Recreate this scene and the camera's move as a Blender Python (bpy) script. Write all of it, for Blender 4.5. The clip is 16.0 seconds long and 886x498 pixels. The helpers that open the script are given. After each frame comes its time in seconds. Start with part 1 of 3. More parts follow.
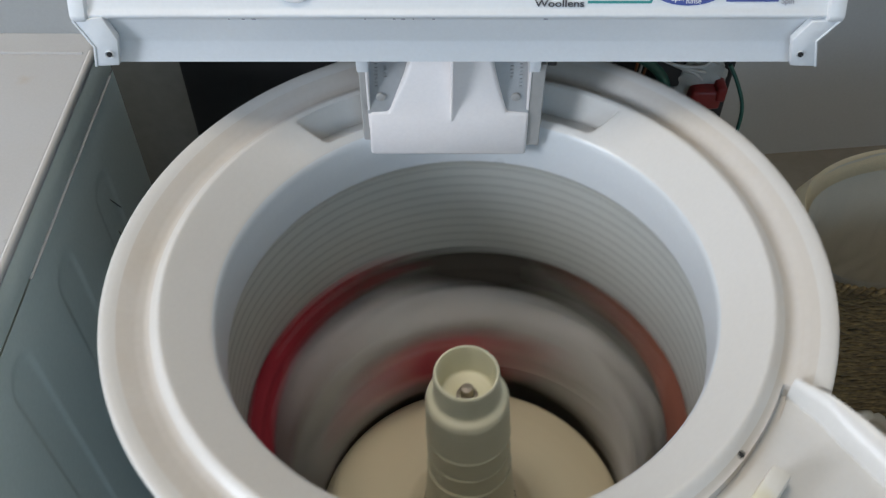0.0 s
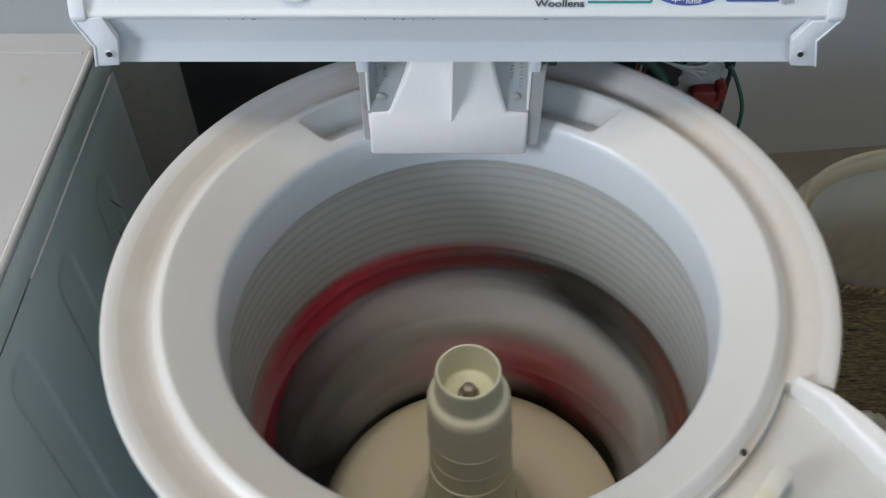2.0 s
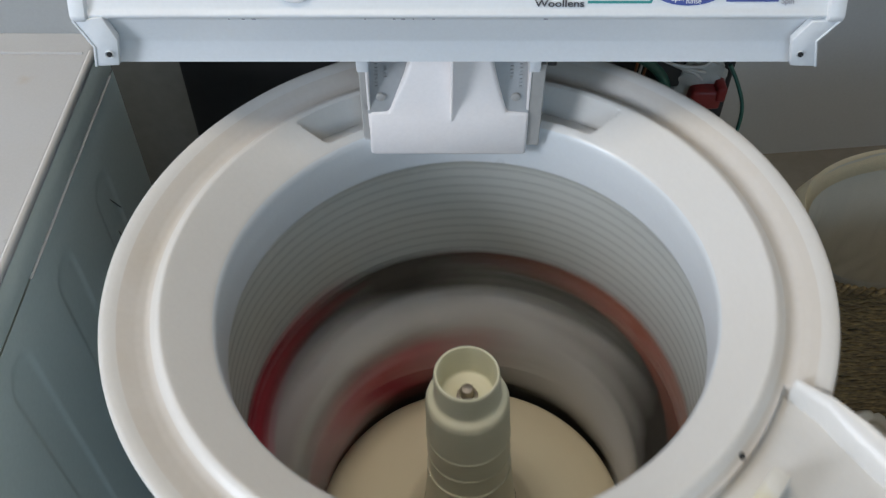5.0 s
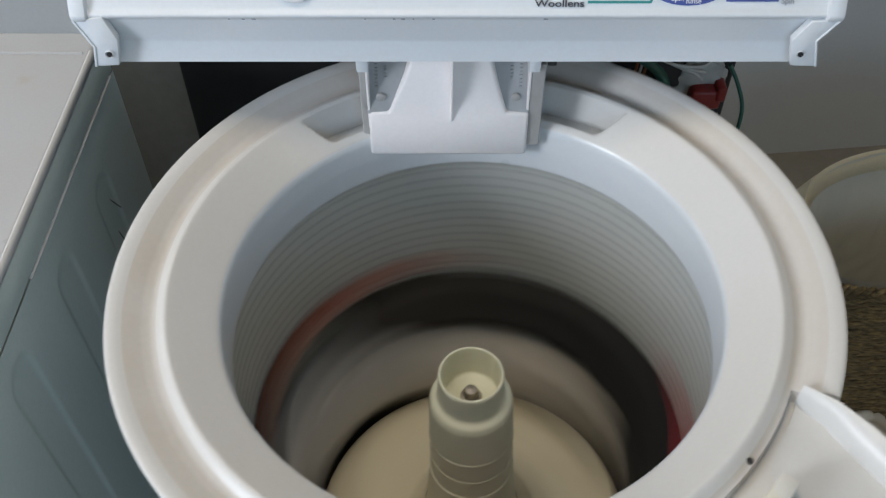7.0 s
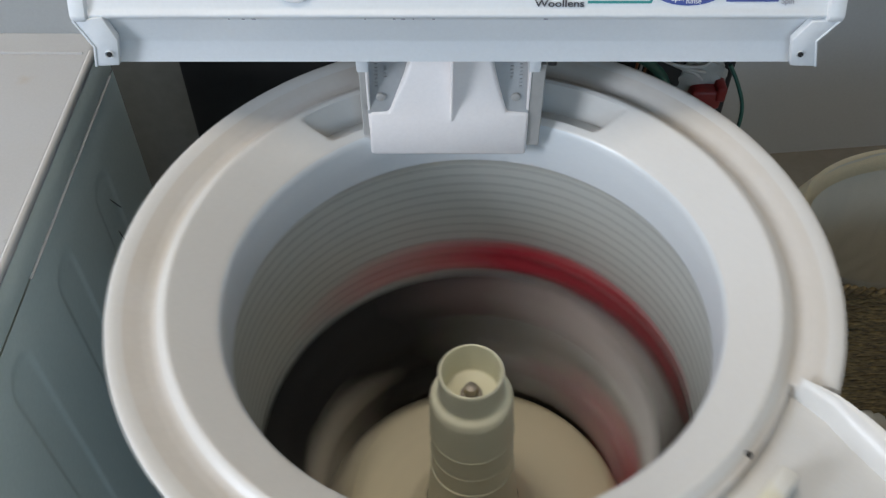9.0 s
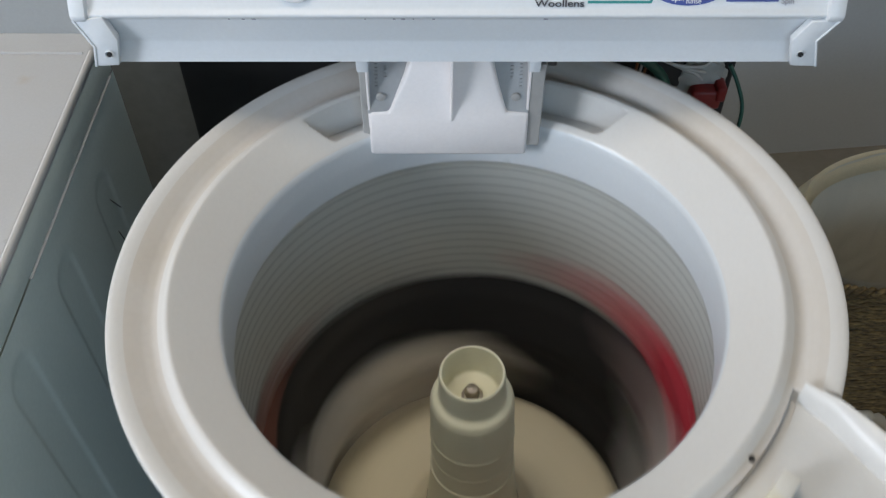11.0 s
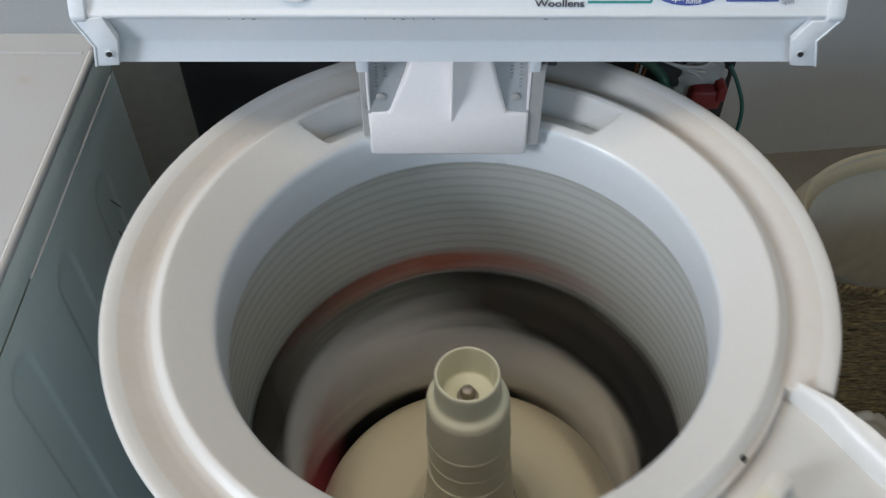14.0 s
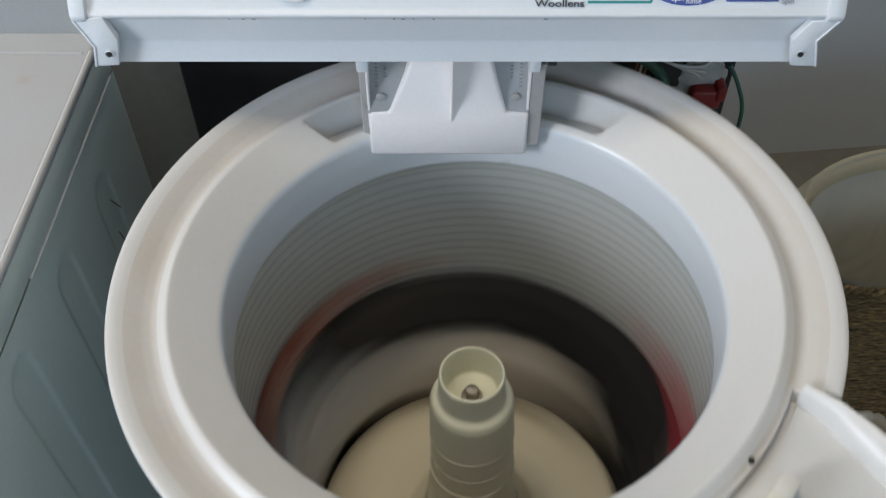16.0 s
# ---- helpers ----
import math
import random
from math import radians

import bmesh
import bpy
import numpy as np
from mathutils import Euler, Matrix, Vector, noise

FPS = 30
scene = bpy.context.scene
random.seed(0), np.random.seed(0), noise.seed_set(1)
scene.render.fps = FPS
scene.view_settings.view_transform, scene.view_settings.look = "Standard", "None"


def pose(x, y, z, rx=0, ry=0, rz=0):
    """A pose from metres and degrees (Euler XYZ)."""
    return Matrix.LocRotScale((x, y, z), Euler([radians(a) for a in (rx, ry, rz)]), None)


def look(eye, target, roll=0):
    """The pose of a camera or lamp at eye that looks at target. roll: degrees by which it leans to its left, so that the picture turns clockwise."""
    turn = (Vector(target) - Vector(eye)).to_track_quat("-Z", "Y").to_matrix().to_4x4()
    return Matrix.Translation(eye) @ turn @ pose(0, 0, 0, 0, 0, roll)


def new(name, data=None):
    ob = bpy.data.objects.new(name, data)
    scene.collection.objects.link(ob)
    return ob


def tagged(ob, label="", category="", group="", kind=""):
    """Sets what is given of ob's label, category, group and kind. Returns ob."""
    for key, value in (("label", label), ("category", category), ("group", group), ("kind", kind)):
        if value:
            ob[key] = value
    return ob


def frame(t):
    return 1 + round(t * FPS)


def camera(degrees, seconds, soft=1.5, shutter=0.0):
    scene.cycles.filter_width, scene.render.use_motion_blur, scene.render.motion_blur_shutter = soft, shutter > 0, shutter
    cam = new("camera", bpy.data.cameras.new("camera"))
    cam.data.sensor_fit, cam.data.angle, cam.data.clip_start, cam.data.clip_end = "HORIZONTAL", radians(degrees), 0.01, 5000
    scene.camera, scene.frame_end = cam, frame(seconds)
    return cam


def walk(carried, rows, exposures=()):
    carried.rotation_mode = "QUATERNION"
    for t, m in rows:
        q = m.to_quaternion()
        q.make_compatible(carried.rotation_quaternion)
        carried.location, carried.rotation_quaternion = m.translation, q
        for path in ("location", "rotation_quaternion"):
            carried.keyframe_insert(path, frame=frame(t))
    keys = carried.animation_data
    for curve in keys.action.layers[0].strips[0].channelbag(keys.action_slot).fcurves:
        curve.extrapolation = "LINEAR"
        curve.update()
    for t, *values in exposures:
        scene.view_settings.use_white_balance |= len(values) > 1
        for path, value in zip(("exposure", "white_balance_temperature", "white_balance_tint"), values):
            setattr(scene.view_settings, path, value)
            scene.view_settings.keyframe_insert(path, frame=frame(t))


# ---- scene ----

# All heights of the machine are counted from the tub's rim, RIM metres above the floor.
RIM = 0.88
cam = camera(51.67, 16.0, soft=1.3, shutter=0.95)
walk(cam, [(0.0, pose(-0.0214, -0.4704, RIM + 0.5524, 90 - 48.97, 0, 0)),
           (16.0, pose(-0.0214, -0.4704, RIM + 0.5524, 90 - 48.97, 0, 0))])

# ---- light ----
world = bpy.data.worlds.new("sky")
scene.world = world
world.use_nodes = True
sky = world.node_tree.nodes.new("ShaderNodeTexSky")
sky.sky_type, sky.sun_disc, sky.sun_elevation, sky.sun_rotation = "NISHITA", False, radians(40), radians(200)
world.node_tree.nodes["Background"].inputs[1].default_value = 0.12
world.node_tree.links.new(sky.outputs[0], world.node_tree.nodes["Background"].inputs[0])


def area_lamp(name, at, target, w, h, watts, colour):
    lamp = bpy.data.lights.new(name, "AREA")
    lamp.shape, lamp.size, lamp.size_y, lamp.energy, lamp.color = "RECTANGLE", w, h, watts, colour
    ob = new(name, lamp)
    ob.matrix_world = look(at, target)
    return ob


area_lamp("window_daylight", (-2.17, -1.25, 1.72), (0, 0, 0.9), 0.7, 0.8, 43.0, (0.82, 0.885, 1.0))
area_lamp("front_window_daylight", (0.75, -2.37, 1.60), (0.2, 0.2, 0.9), 1.3, 1.0, 9.5, (0.40, 0.68, 1.0))
# Unseen overhead lamp, added above the tub to light the drum's inside.
area_lamp("overhead_light", (-0.32, -0.09, 2.42), (-0.32, -0.09, 0), 0.45, 0.45, 9.6, (1.0, 0.87, 0.71))
scene.view_settings.exposure = 0.0


# ---- materials ----
def material(name, colour, rough=0.5, metal=0.0, grain=60.0, vary=0.12, bump=0.1, stain=None, stain_scale=4.0,
             stain_amount=0.5, coat=0.0, stretch=(1, 1, 1), per_piece=0.0):
    m = bpy.data.materials.new(name)
    m.use_nodes = True
    nt = m.node_tree
    b = nt.nodes["Principled BSDF"]
    b.inputs["Roughness"].default_value, b.inputs["Metallic"].default_value = rough, metal
    b.inputs["Coat Weight"].default_value = coat
    tc = nt.nodes.new("ShaderNodeTexCoord")
    mp = nt.nodes.new("ShaderNodeMapping")
    mp.inputs["Scale"].default_value = stretch
    nt.links.new(tc.outputs["Object"], mp.inputs[0])
    fine = nt.nodes.new("ShaderNodeTexNoise")
    fine.inputs["Scale"].default_value, fine.inputs["Detail"].default_value = grain, 6
    nt.links.new(mp.outputs[0], fine.inputs["Vector"])
    ramp = nt.nodes.new("ShaderNodeMapRange")
    ramp.inputs[3].default_value, ramp.inputs[4].default_value = 1 - vary, 1 + vary
    ramp.inputs[1].default_value, ramp.inputs[2].default_value = 0.25, 0.75
    nt.links.new(fine.outputs["Fac"], ramp.inputs[0])
    coarse = nt.nodes.new("ShaderNodeTexNoise")
    coarse.inputs["Scale"].default_value, coarse.inputs["Detail"].default_value = stain_scale, 4
    nt.links.new(mp.outputs[0], coarse.inputs["Vector"])
    spread = nt.nodes.new("ShaderNodeMapRange")
    spread.inputs[1].default_value, spread.inputs[2].default_value = 0.45, 0.75
    spread.inputs[4].default_value = stain_amount
    nt.links.new(coarse.outputs["Fac"], spread.inputs[0])
    mix = nt.nodes.new("ShaderNodeMix")
    mix.data_type = "RGBA"
    mix.inputs[6].default_value = (*colour, 1)
    mix.inputs[7].default_value = (*(stain or tuple(c * 0.85 for c in colour)), 1)
    nt.links.new(spread.outputs[0], mix.inputs[0])
    mul = nt.nodes.new("ShaderNodeVectorMath")
    mul.operation = "SCALE"
    nt.links.new(mix.outputs[2], mul.inputs[0])
    nt.links.new(ramp.outputs[0], mul.inputs[3])
    last = mul
    if per_piece:
        info = nt.nodes.new("ShaderNodeObjectInfo")
        pr = nt.nodes.new("ShaderNodeMapRange")
        pr.inputs[3].default_value, pr.inputs[4].default_value = 1 - per_piece, 1 + per_piece
        nt.links.new(info.outputs["Random"], pr.inputs[0])
        last = nt.nodes.new("ShaderNodeVectorMath")
        last.operation = "SCALE"
        nt.links.new(mul.outputs[0], last.inputs[0])
        nt.links.new(pr.outputs[0], last.inputs[3])
    nt.links.new(last.outputs[0], b.inputs["Base Color"])
    bp = nt.nodes.new("ShaderNodeBump")
    bp.inputs["Strength"].default_value, bp.inputs["Distance"].default_value = bump, 0.002
    nt.links.new(fine.outputs["Fac"], bp.inputs["Height"])
    nt.links.new(bp.outputs[0], b.inputs["Normal"])
    rr = nt.nodes.new("ShaderNodeMapRange")
    rr.inputs[3].default_value, rr.inputs[4].default_value = max(rough - 0.08, 0.02), min(rough + 0.08, 1)
    nt.links.new(coarse.outputs["Fac"], rr.inputs[0])
    nt.links.new(rr.outputs[0], b.inputs["Roughness"])
    return m


TUB = material("white_polypropylene", (0.645, 0.632, 0.602), 0.34, grain=300, vary=0.02, bump=0.02, stain=(0.61, 0.58, 0.53), stain_scale=5, stain_amount=0.45)
# Beige of the collar's valley: faint scum and warm light in one colour.
SCUM_AND_WARMTH = material("soiled_warm_lit_polypropylene", (0.63, 0.60, 0.56), 0.42, grain=200, vary=0.03, bump=0.03, stain=(0.55, 0.49, 0.41), stain_scale=9, stain_amount=0.6)
RING = material("bluish_white_plastic", (0.665, 0.695, 0.71), 0.30, grain=300, vary=0.02, bump=0.02)
STAINED = material("yellow_stained_plastic", (0.72, 0.70, 0.64), 0.4, grain=200, vary=0.03, bump=0.03, stain=(0.55, 0.48, 0.22), stain_scale=30, stain_amount=0.7)




def ringed(m, colour, amount):
    """Soap scum left in thin rings round the tub's axis, broken up unevenly."""
    nt = m.node_tree
    b = nt.nodes["Principled BSDF"]
    old = b.inputs["Base Color"].links[0].from_socket
    tc, flat, size, ring, cloud, mul, mr, mix = (nt.nodes.new("ShaderNode" + k) for k in ("TexCoord", "VectorMath", "VectorMath", "TexNoise", "TexNoise", "Math", "MapRange", "Mix"))
    flat.operation, size.operation, mul.operation, mix.data_type = "MULTIPLY", "LENGTH", "MULTIPLY", "RGBA"
    flat.inputs[1].default_value = (1, 1, 0)
    ring.noise_dimensions = "1D"
    ring.inputs["Scale"].default_value, ring.inputs["Detail"].default_value = 110, 2
    cloud.inputs["Scale"].default_value, cloud.inputs["Detail"].default_value = 6, 4
    nt.links.new(tc.outputs["Object"], flat.inputs[0])
    nt.links.new(flat.outputs[0], size.inputs[0])
    nt.links.new(size.outputs["Value"], ring.inputs["W"])
    nt.links.new(tc.outputs["Object"], cloud.inputs["Vector"])
    nt.links.new(ring.outputs["Fac"], mul.inputs[0])
    nt.links.new(cloud.outputs["Fac"], mul.inputs[1])
    mr.interpolation_type = "SMOOTHSTEP"
    mr.inputs[1].default_value, mr.inputs[2].default_value, mr.inputs[3].default_value, mr.inputs[4].default_value = 0.10, 0.42, 0.0, amount
    nt.links.new(mul.outputs[0], mr.inputs[0])
    mix.inputs[7].default_value = (*colour, 1)
    nt.links.new(mr.outputs[0], mix.inputs[0])
    nt.links.new(old, mix.inputs[6])
    nt.links.new(mix.outputs[2], b.inputs["Base Color"])


ringed(SCUM_AND_WARMTH, (0.53, 0.48, 0.40), 0.4)


def spotted(m, at, size, colour, amount):
    """One faint rusty smudge with a ragged outline."""
    nt = m.node_tree
    b = nt.nodes["Principled BSDF"]
    old = b.inputs["Base Color"].links[0].from_socket
    tc, off, cloud, add, mr, mix = (nt.nodes.new("ShaderNode" + k) for k in ("TexCoord", "VectorMath", "TexNoise", "Math", "MapRange", "Mix"))
    off.operation, add.operation, mix.data_type = "DISTANCE", "MULTIPLY_ADD", "RGBA"
    off.inputs[1].default_value = at
    cloud.inputs["Scale"].default_value, cloud.inputs["Detail"].default_value = 120, 5
    add.inputs[1].default_value = size * 1.6
    nt.links.new(tc.outputs["Object"], off.inputs[0])
    nt.links.new(tc.outputs["Object"], cloud.inputs["Vector"])
    nt.links.new(cloud.outputs["Fac"], add.inputs[0])
    nt.links.new(off.outputs["Value"], add.inputs[2])
    mr.inputs[1].default_value, mr.inputs[2].default_value, mr.inputs[3].default_value, mr.inputs[4].default_value = size * 0.5, size * 1.5, amount, 0.0
    nt.links.new(add.outputs[0], mr.inputs[0])
    mix.inputs[7].default_value = (*colour, 1)
    nt.links.new(mr.outputs[0], mix.inputs[0])
    nt.links.new(old, mix.inputs[6])
    nt.links.new(mix.outputs[2], b.inputs["Base Color"])


BASKET = material("grey_white_basket_plastic", (0.575, 0.585, 0.54), 0.42, grain=200, vary=0.04, bump=0.04)
AGITATOR = material("cream_agitator_plastic", (0.77, 0.75, 0.56), 0.38, grain=250, vary=0.03, bump=0.03, stain=(0.60, 0.56, 0.42), stain_scale=9, stain_amount=0.4)
DISC = material("beige_scummed_plastic", (0.84, 0.775, 0.58), 0.30, grain=120, vary=0.05, bump=0.04, stain=(0.66, 0.57, 0.40), stain_scale=7, stain_amount=0.6)
CONSOLE = material("white_console_plastic", (0.680, 0.714, 0.739), 0.32, grain=300, vary=0.02, bump=0.02, stain=(0.66, 0.65, 0.64), stain_scale=6, stain_amount=0.3)
NOZZLE = material("white_moulded_plastic", (0.891, 0.851, 0.832), 0.38, grain=300, vary=0.02, bump=0.03)
CLEAR = material("cloudy_clip_plastic", (0.399, 0.391, 0.374), 0.3, grain=150, vary=0.06, bump=0.05)
# Cloudy plastic, darkened with the shade in the nozzle's recesses.
SHADED_PAD = material("shade_grey_cloudy_plastic", (0.357, 0.363, 0.363), 0.32, grain=150, vary=0.06, bump=0.05)
ENAMEL = material("white_enamelled_steel", (0.479, 0.479, 0.475), 0.3, grain=400, vary=0.03, bump=0.04, stain=(0.52, 0.46, 0.37), stain_scale=11, stain_amount=0.2)
# White enamel tinted with the grey-green cast of the dryer's shaded side.
SHADED_SIDE = material("shade_tinted_enamel", (0.60, 0.675, 0.63), 0.55, grain=200, vary=0.03, bump=0.03, stain=(0.56, 0.63, 0.59), stain_scale=5, stain_amount=0.5)
SPOTTED = material("white_enamelled_worktop", (0.479, 0.479, 0.475), 0.3, grain=400, vary=0.03, bump=0.04, stain=(0.45, 0.42, 0.37), stain_scale=11, stain_amount=0.2)
spotted(SPOTTED, (0.248, 0.226, RIM), 0.013, (0.42, 0.33, 0.22), 0.4)
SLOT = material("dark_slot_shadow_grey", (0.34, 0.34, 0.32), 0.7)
BLACK = material("black_painted_board", (0.012, 0.012, 0.013), 0.6, grain=90, vary=0.2, bump=0.1)
WALL_SHADE = material("dark_taupe_wall_shade", (0.20, 0.20, 0.19), 0.7, grain=60, vary=0.08, bump=0.1)
RUBBER = material("black_rubber", (0.02, 0.02, 0.02), 0.6)
GAP_SHADE = material("dark_grey_gap_shade", (0.085, 0.08, 0.065), 0.6, grain=80, vary=0.1, bump=0.05)
STEEL = material("dull_steel", (0.36, 0.32, 0.28), 0.5, 1.0, grain=200, vary=0.12, bump=0.1)
DARK = material("dark_hole", (0.02, 0.02, 0.02), 0.8)
WALL = material("grey_painted_plaster", (0.562, 0.598, 0.616), 0.75, grain=150, vary=0.03, bump=0.12, stain=(0.61, 0.63, 0.66), stain_scale=2)
BOUNCE_WALL = material("beige_bounce_plaster", (0.62, 0.50, 0.36), 0.75, grain=150, vary=0.03, bump=0.12)
PAINT = material("white_gloss_paint", (0.602, 0.593, 0.568), 0.45, grain=80, vary=0.03, bump=0.03)
FLOOR = material("beige_vinyl_floor", (0.26, 0.24, 0.20), 0.5, grain=40, vary=0.08, bump=0.05)
CEIL = material("white_ceiling_paint", (0.75, 0.75, 0.74), 0.9, grain=100, vary=0.02)
LINEN = material("cream_cotton_lining", (0.591, 0.551, 0.455), 0.9, grain=500, vary=0.06, bump=0.2, stain=(0.6, 0.55, 0.44), stain_scale=6)
HEM = material("cream_hem_webbing", (0.70, 0.60, 0.40), 0.9, grain=700, vary=0.1, bump=0.3)
GRASS = material("brown_seagrass_rope", (0.17, 0.112, 0.042), 0.75, grain=90, vary=0.9, bump=1.0, stain=(0.05, 0.03, 0.012), stain_scale=22, stain_amount=0.9, stretch=(1, 1, 5))
TEAL = material("teal_print", (0.03, 0.24, 0.24), 0.4, vary=0.03)
BLUE = material("blue_print", (0.05, 0.075, 0.30), 0.4, vary=0.03)
INK = material("dark_grey_print", (0.06, 0.06, 0.07), 0.5, vary=0.03)
GREY_INK = material("grey_print", (0.28, 0.28, 0.33), 0.5, vary=0.03)
WHITE_INK = material("white_print", (0.8, 0.8, 0.82), 0.5, vary=0.02)
RED = material("red_connector_plastic", (0.22, 0.016, 0.014), 0.4, grain=60, vary=0.15, bump=0.1)
BAG = material("crinkled_cloudy_plastic", (0.42, 0.42, 0.39), 0.25, grain=40, vary=0.2, bump=0.4)
GREEN_WIRE = material("green_cable_sheath", (0.02, 0.10, 0.075), 0.4)
WHITE_WIRE = material("white_cable_sheath", (0.55, 0.55, 0.53), 0.4)
BROWN_WIRE = material("brown_cable_sheath", (0.22, 0.08, 0.03), 0.4)


def cloth(name, colour, dark=0.55):
    return material(name, colour, 0.95, grain=350, vary=0.12, bump=0.4, stain=tuple(c * dark for c in colour), stain_scale=18, stain_amount=0.7)


# ---- mesh helpers ----
def part(name, bm, mat, parent=None, label="", smooth=None):
    me = bpy.data.meshes.new(name)
    bmesh.ops.recalc_face_normals(bm, faces=bm.faces)
    if smooth:
        for e in bm.edges:
            e.smooth = not (len(e.link_faces) == 2 and e.calc_face_angle(0) > radians(smooth))
        for f in bm.faces:
            f.smooth = True
    bm.to_mesh(me)
    bm.free()
    me.materials.append(mat)
    ob = new(name, me)
    if parent:
        ob.parent = parent
    if label:
        ob["label"] = label
    return ob


def empty(name, x, y, z):
    ob = new(name)
    ob.location = (x, y, z)
    ob.empty_display_size = 0.05
    return ob


def box(x0, x1, y0, y1, z0, z1, bevel=0.0, bm=None, seg=2):
    own = bmesh.new()
    bmesh.ops.create_cube(own, size=1)
    for v in own.verts:
        v.co = ((x0, x1)[v.co.x > 0], (y0, y1)[v.co.y > 0], (z0, z1)[v.co.z > 0])
    if bevel:
        bmesh.ops.bevel(own, geom=own.edges[:], offset=bevel, segments=seg, affect="EDGES", profile=0.5)
    if bm is None:
        return own
    me = bpy.data.meshes.new("t")
    own.to_mesh(me)
    own.free()
    bm.from_mesh(me)
    bpy.data.meshes.remove(me)
    return bm


def prism(outline, axis, a, b, bevel=0.0):
    """An outline in the plane across the axis, drawn out from a to b along it."""
    bm = bmesh.new()

    def at(u, v, w):
        return {"x": (w, u, v), "y": (u, w, v), "z": (u, v, w)}[axis]
    lo = [bm.verts.new(at(u, v, a)) for u, v in outline]
    hi = [bm.verts.new(at(u, v, b)) for u, v in outline]
    n = len(outline)
    bm.faces.new(lo), bm.faces.new(hi[::-1])
    for i in range(n):
        bm.faces.new((lo[i], lo[(i + 1) % n], hi[(i + 1) % n], hi[i]))
    bmesh.ops.recalc_face_normals(bm, faces=bm.faces)
    if bevel:
        bmesh.ops.bevel(bm, geom=bm.edges[:], offset=bevel, segments=2, affect="EDGES", profile=0.5)
    return bm


def rounded(profile, radius, steps=3):
    """A profile with its inner corners rounded."""
    out = [profile[0]]
    for p, q, r in zip(profile, profile[1:], profile[2:]):
        p, q, r = Vector(p), Vector(q), Vector(r)
        a, b = p - q, r - q
        d = min(radius, a.length * 0.45, b.length * 0.45)
        s, e = q + a.normalized() * d, q + b.normalized() * d
        for i in range(steps + 1):
            t = i / steps
            out.append(tuple((1 - t) ** 2 * s + 2 * t * (1 - t) * q + t * t * e))
    return out + [profile[-1]]


def lathe(profile, n=96, change=None, closed=False):
    """Turns a profile of (radius, height) about z. change(angle, radius, height) may shift a point's height."""
    bm = bmesh.new()
    rings = []
    for r, z in profile:
        ring = []
        for i in range(n):
            a = 2 * math.pi * i / n
            ring.append(bm.verts.new((r * math.cos(a), r * math.sin(a), change(a, r, z) if change else z)))
        rings.append(ring)
    pairs = list(zip(rings, rings[1:])) + ([(rings[-1], rings[0])] if closed else [])
    for lo, hi in pairs:
        for i in range(n):
            j = (i + 1) % n
            bm.faces.new((lo[i], lo[j], hi[j], hi[i]))
    return bm


def tube(points, radius, sides=8, bm=None):
    """A round cable along points."""
    bm = bm or bmesh.new()
    fine = []
    pts = [Vector(p) for p in points]
    pts = [2 * pts[0] - pts[1]] + pts + [2 * pts[-1] - pts[-2]]
    for p0, p1, p2, p3 in zip(pts, pts[1:], pts[2:], pts[3:]):
        for i in range(6):
            t = i / 6
            fine.append(0.5 * (2 * p1 + (p2 - p0) * t + (2 * p0 - 5 * p1 + 4 * p2 - p3) * t * t + (3 * p1 - p0 - 3 * p2 + p3) * t ** 3))
    fine.append(pts[-2])
    rings = []
    for i, p in enumerate(fine):
        way = (fine[min(i + 1, len(fine) - 1)] - fine[max(i - 1, 0)]).normalized()
        side = way.cross(Vector((0.31, 0.2, 0.93))).normalized()
        up = way.cross(side)
        rings.append([bm.verts.new(p + radius * (math.cos(a) * side + math.sin(a) * up)) for a in [2 * math.pi * k / sides for k in range(sides)]])
    for lo, hi in zip(rings, rings[1:]):
        for k in range(sides):
            bm.faces.new((lo[k], lo[(k + 1) % sides], hi[(k + 1) % sides], hi[k]))
    bm.faces.new(rings[0]), bm.faces.new(rings[-1][::-1])
    return bm


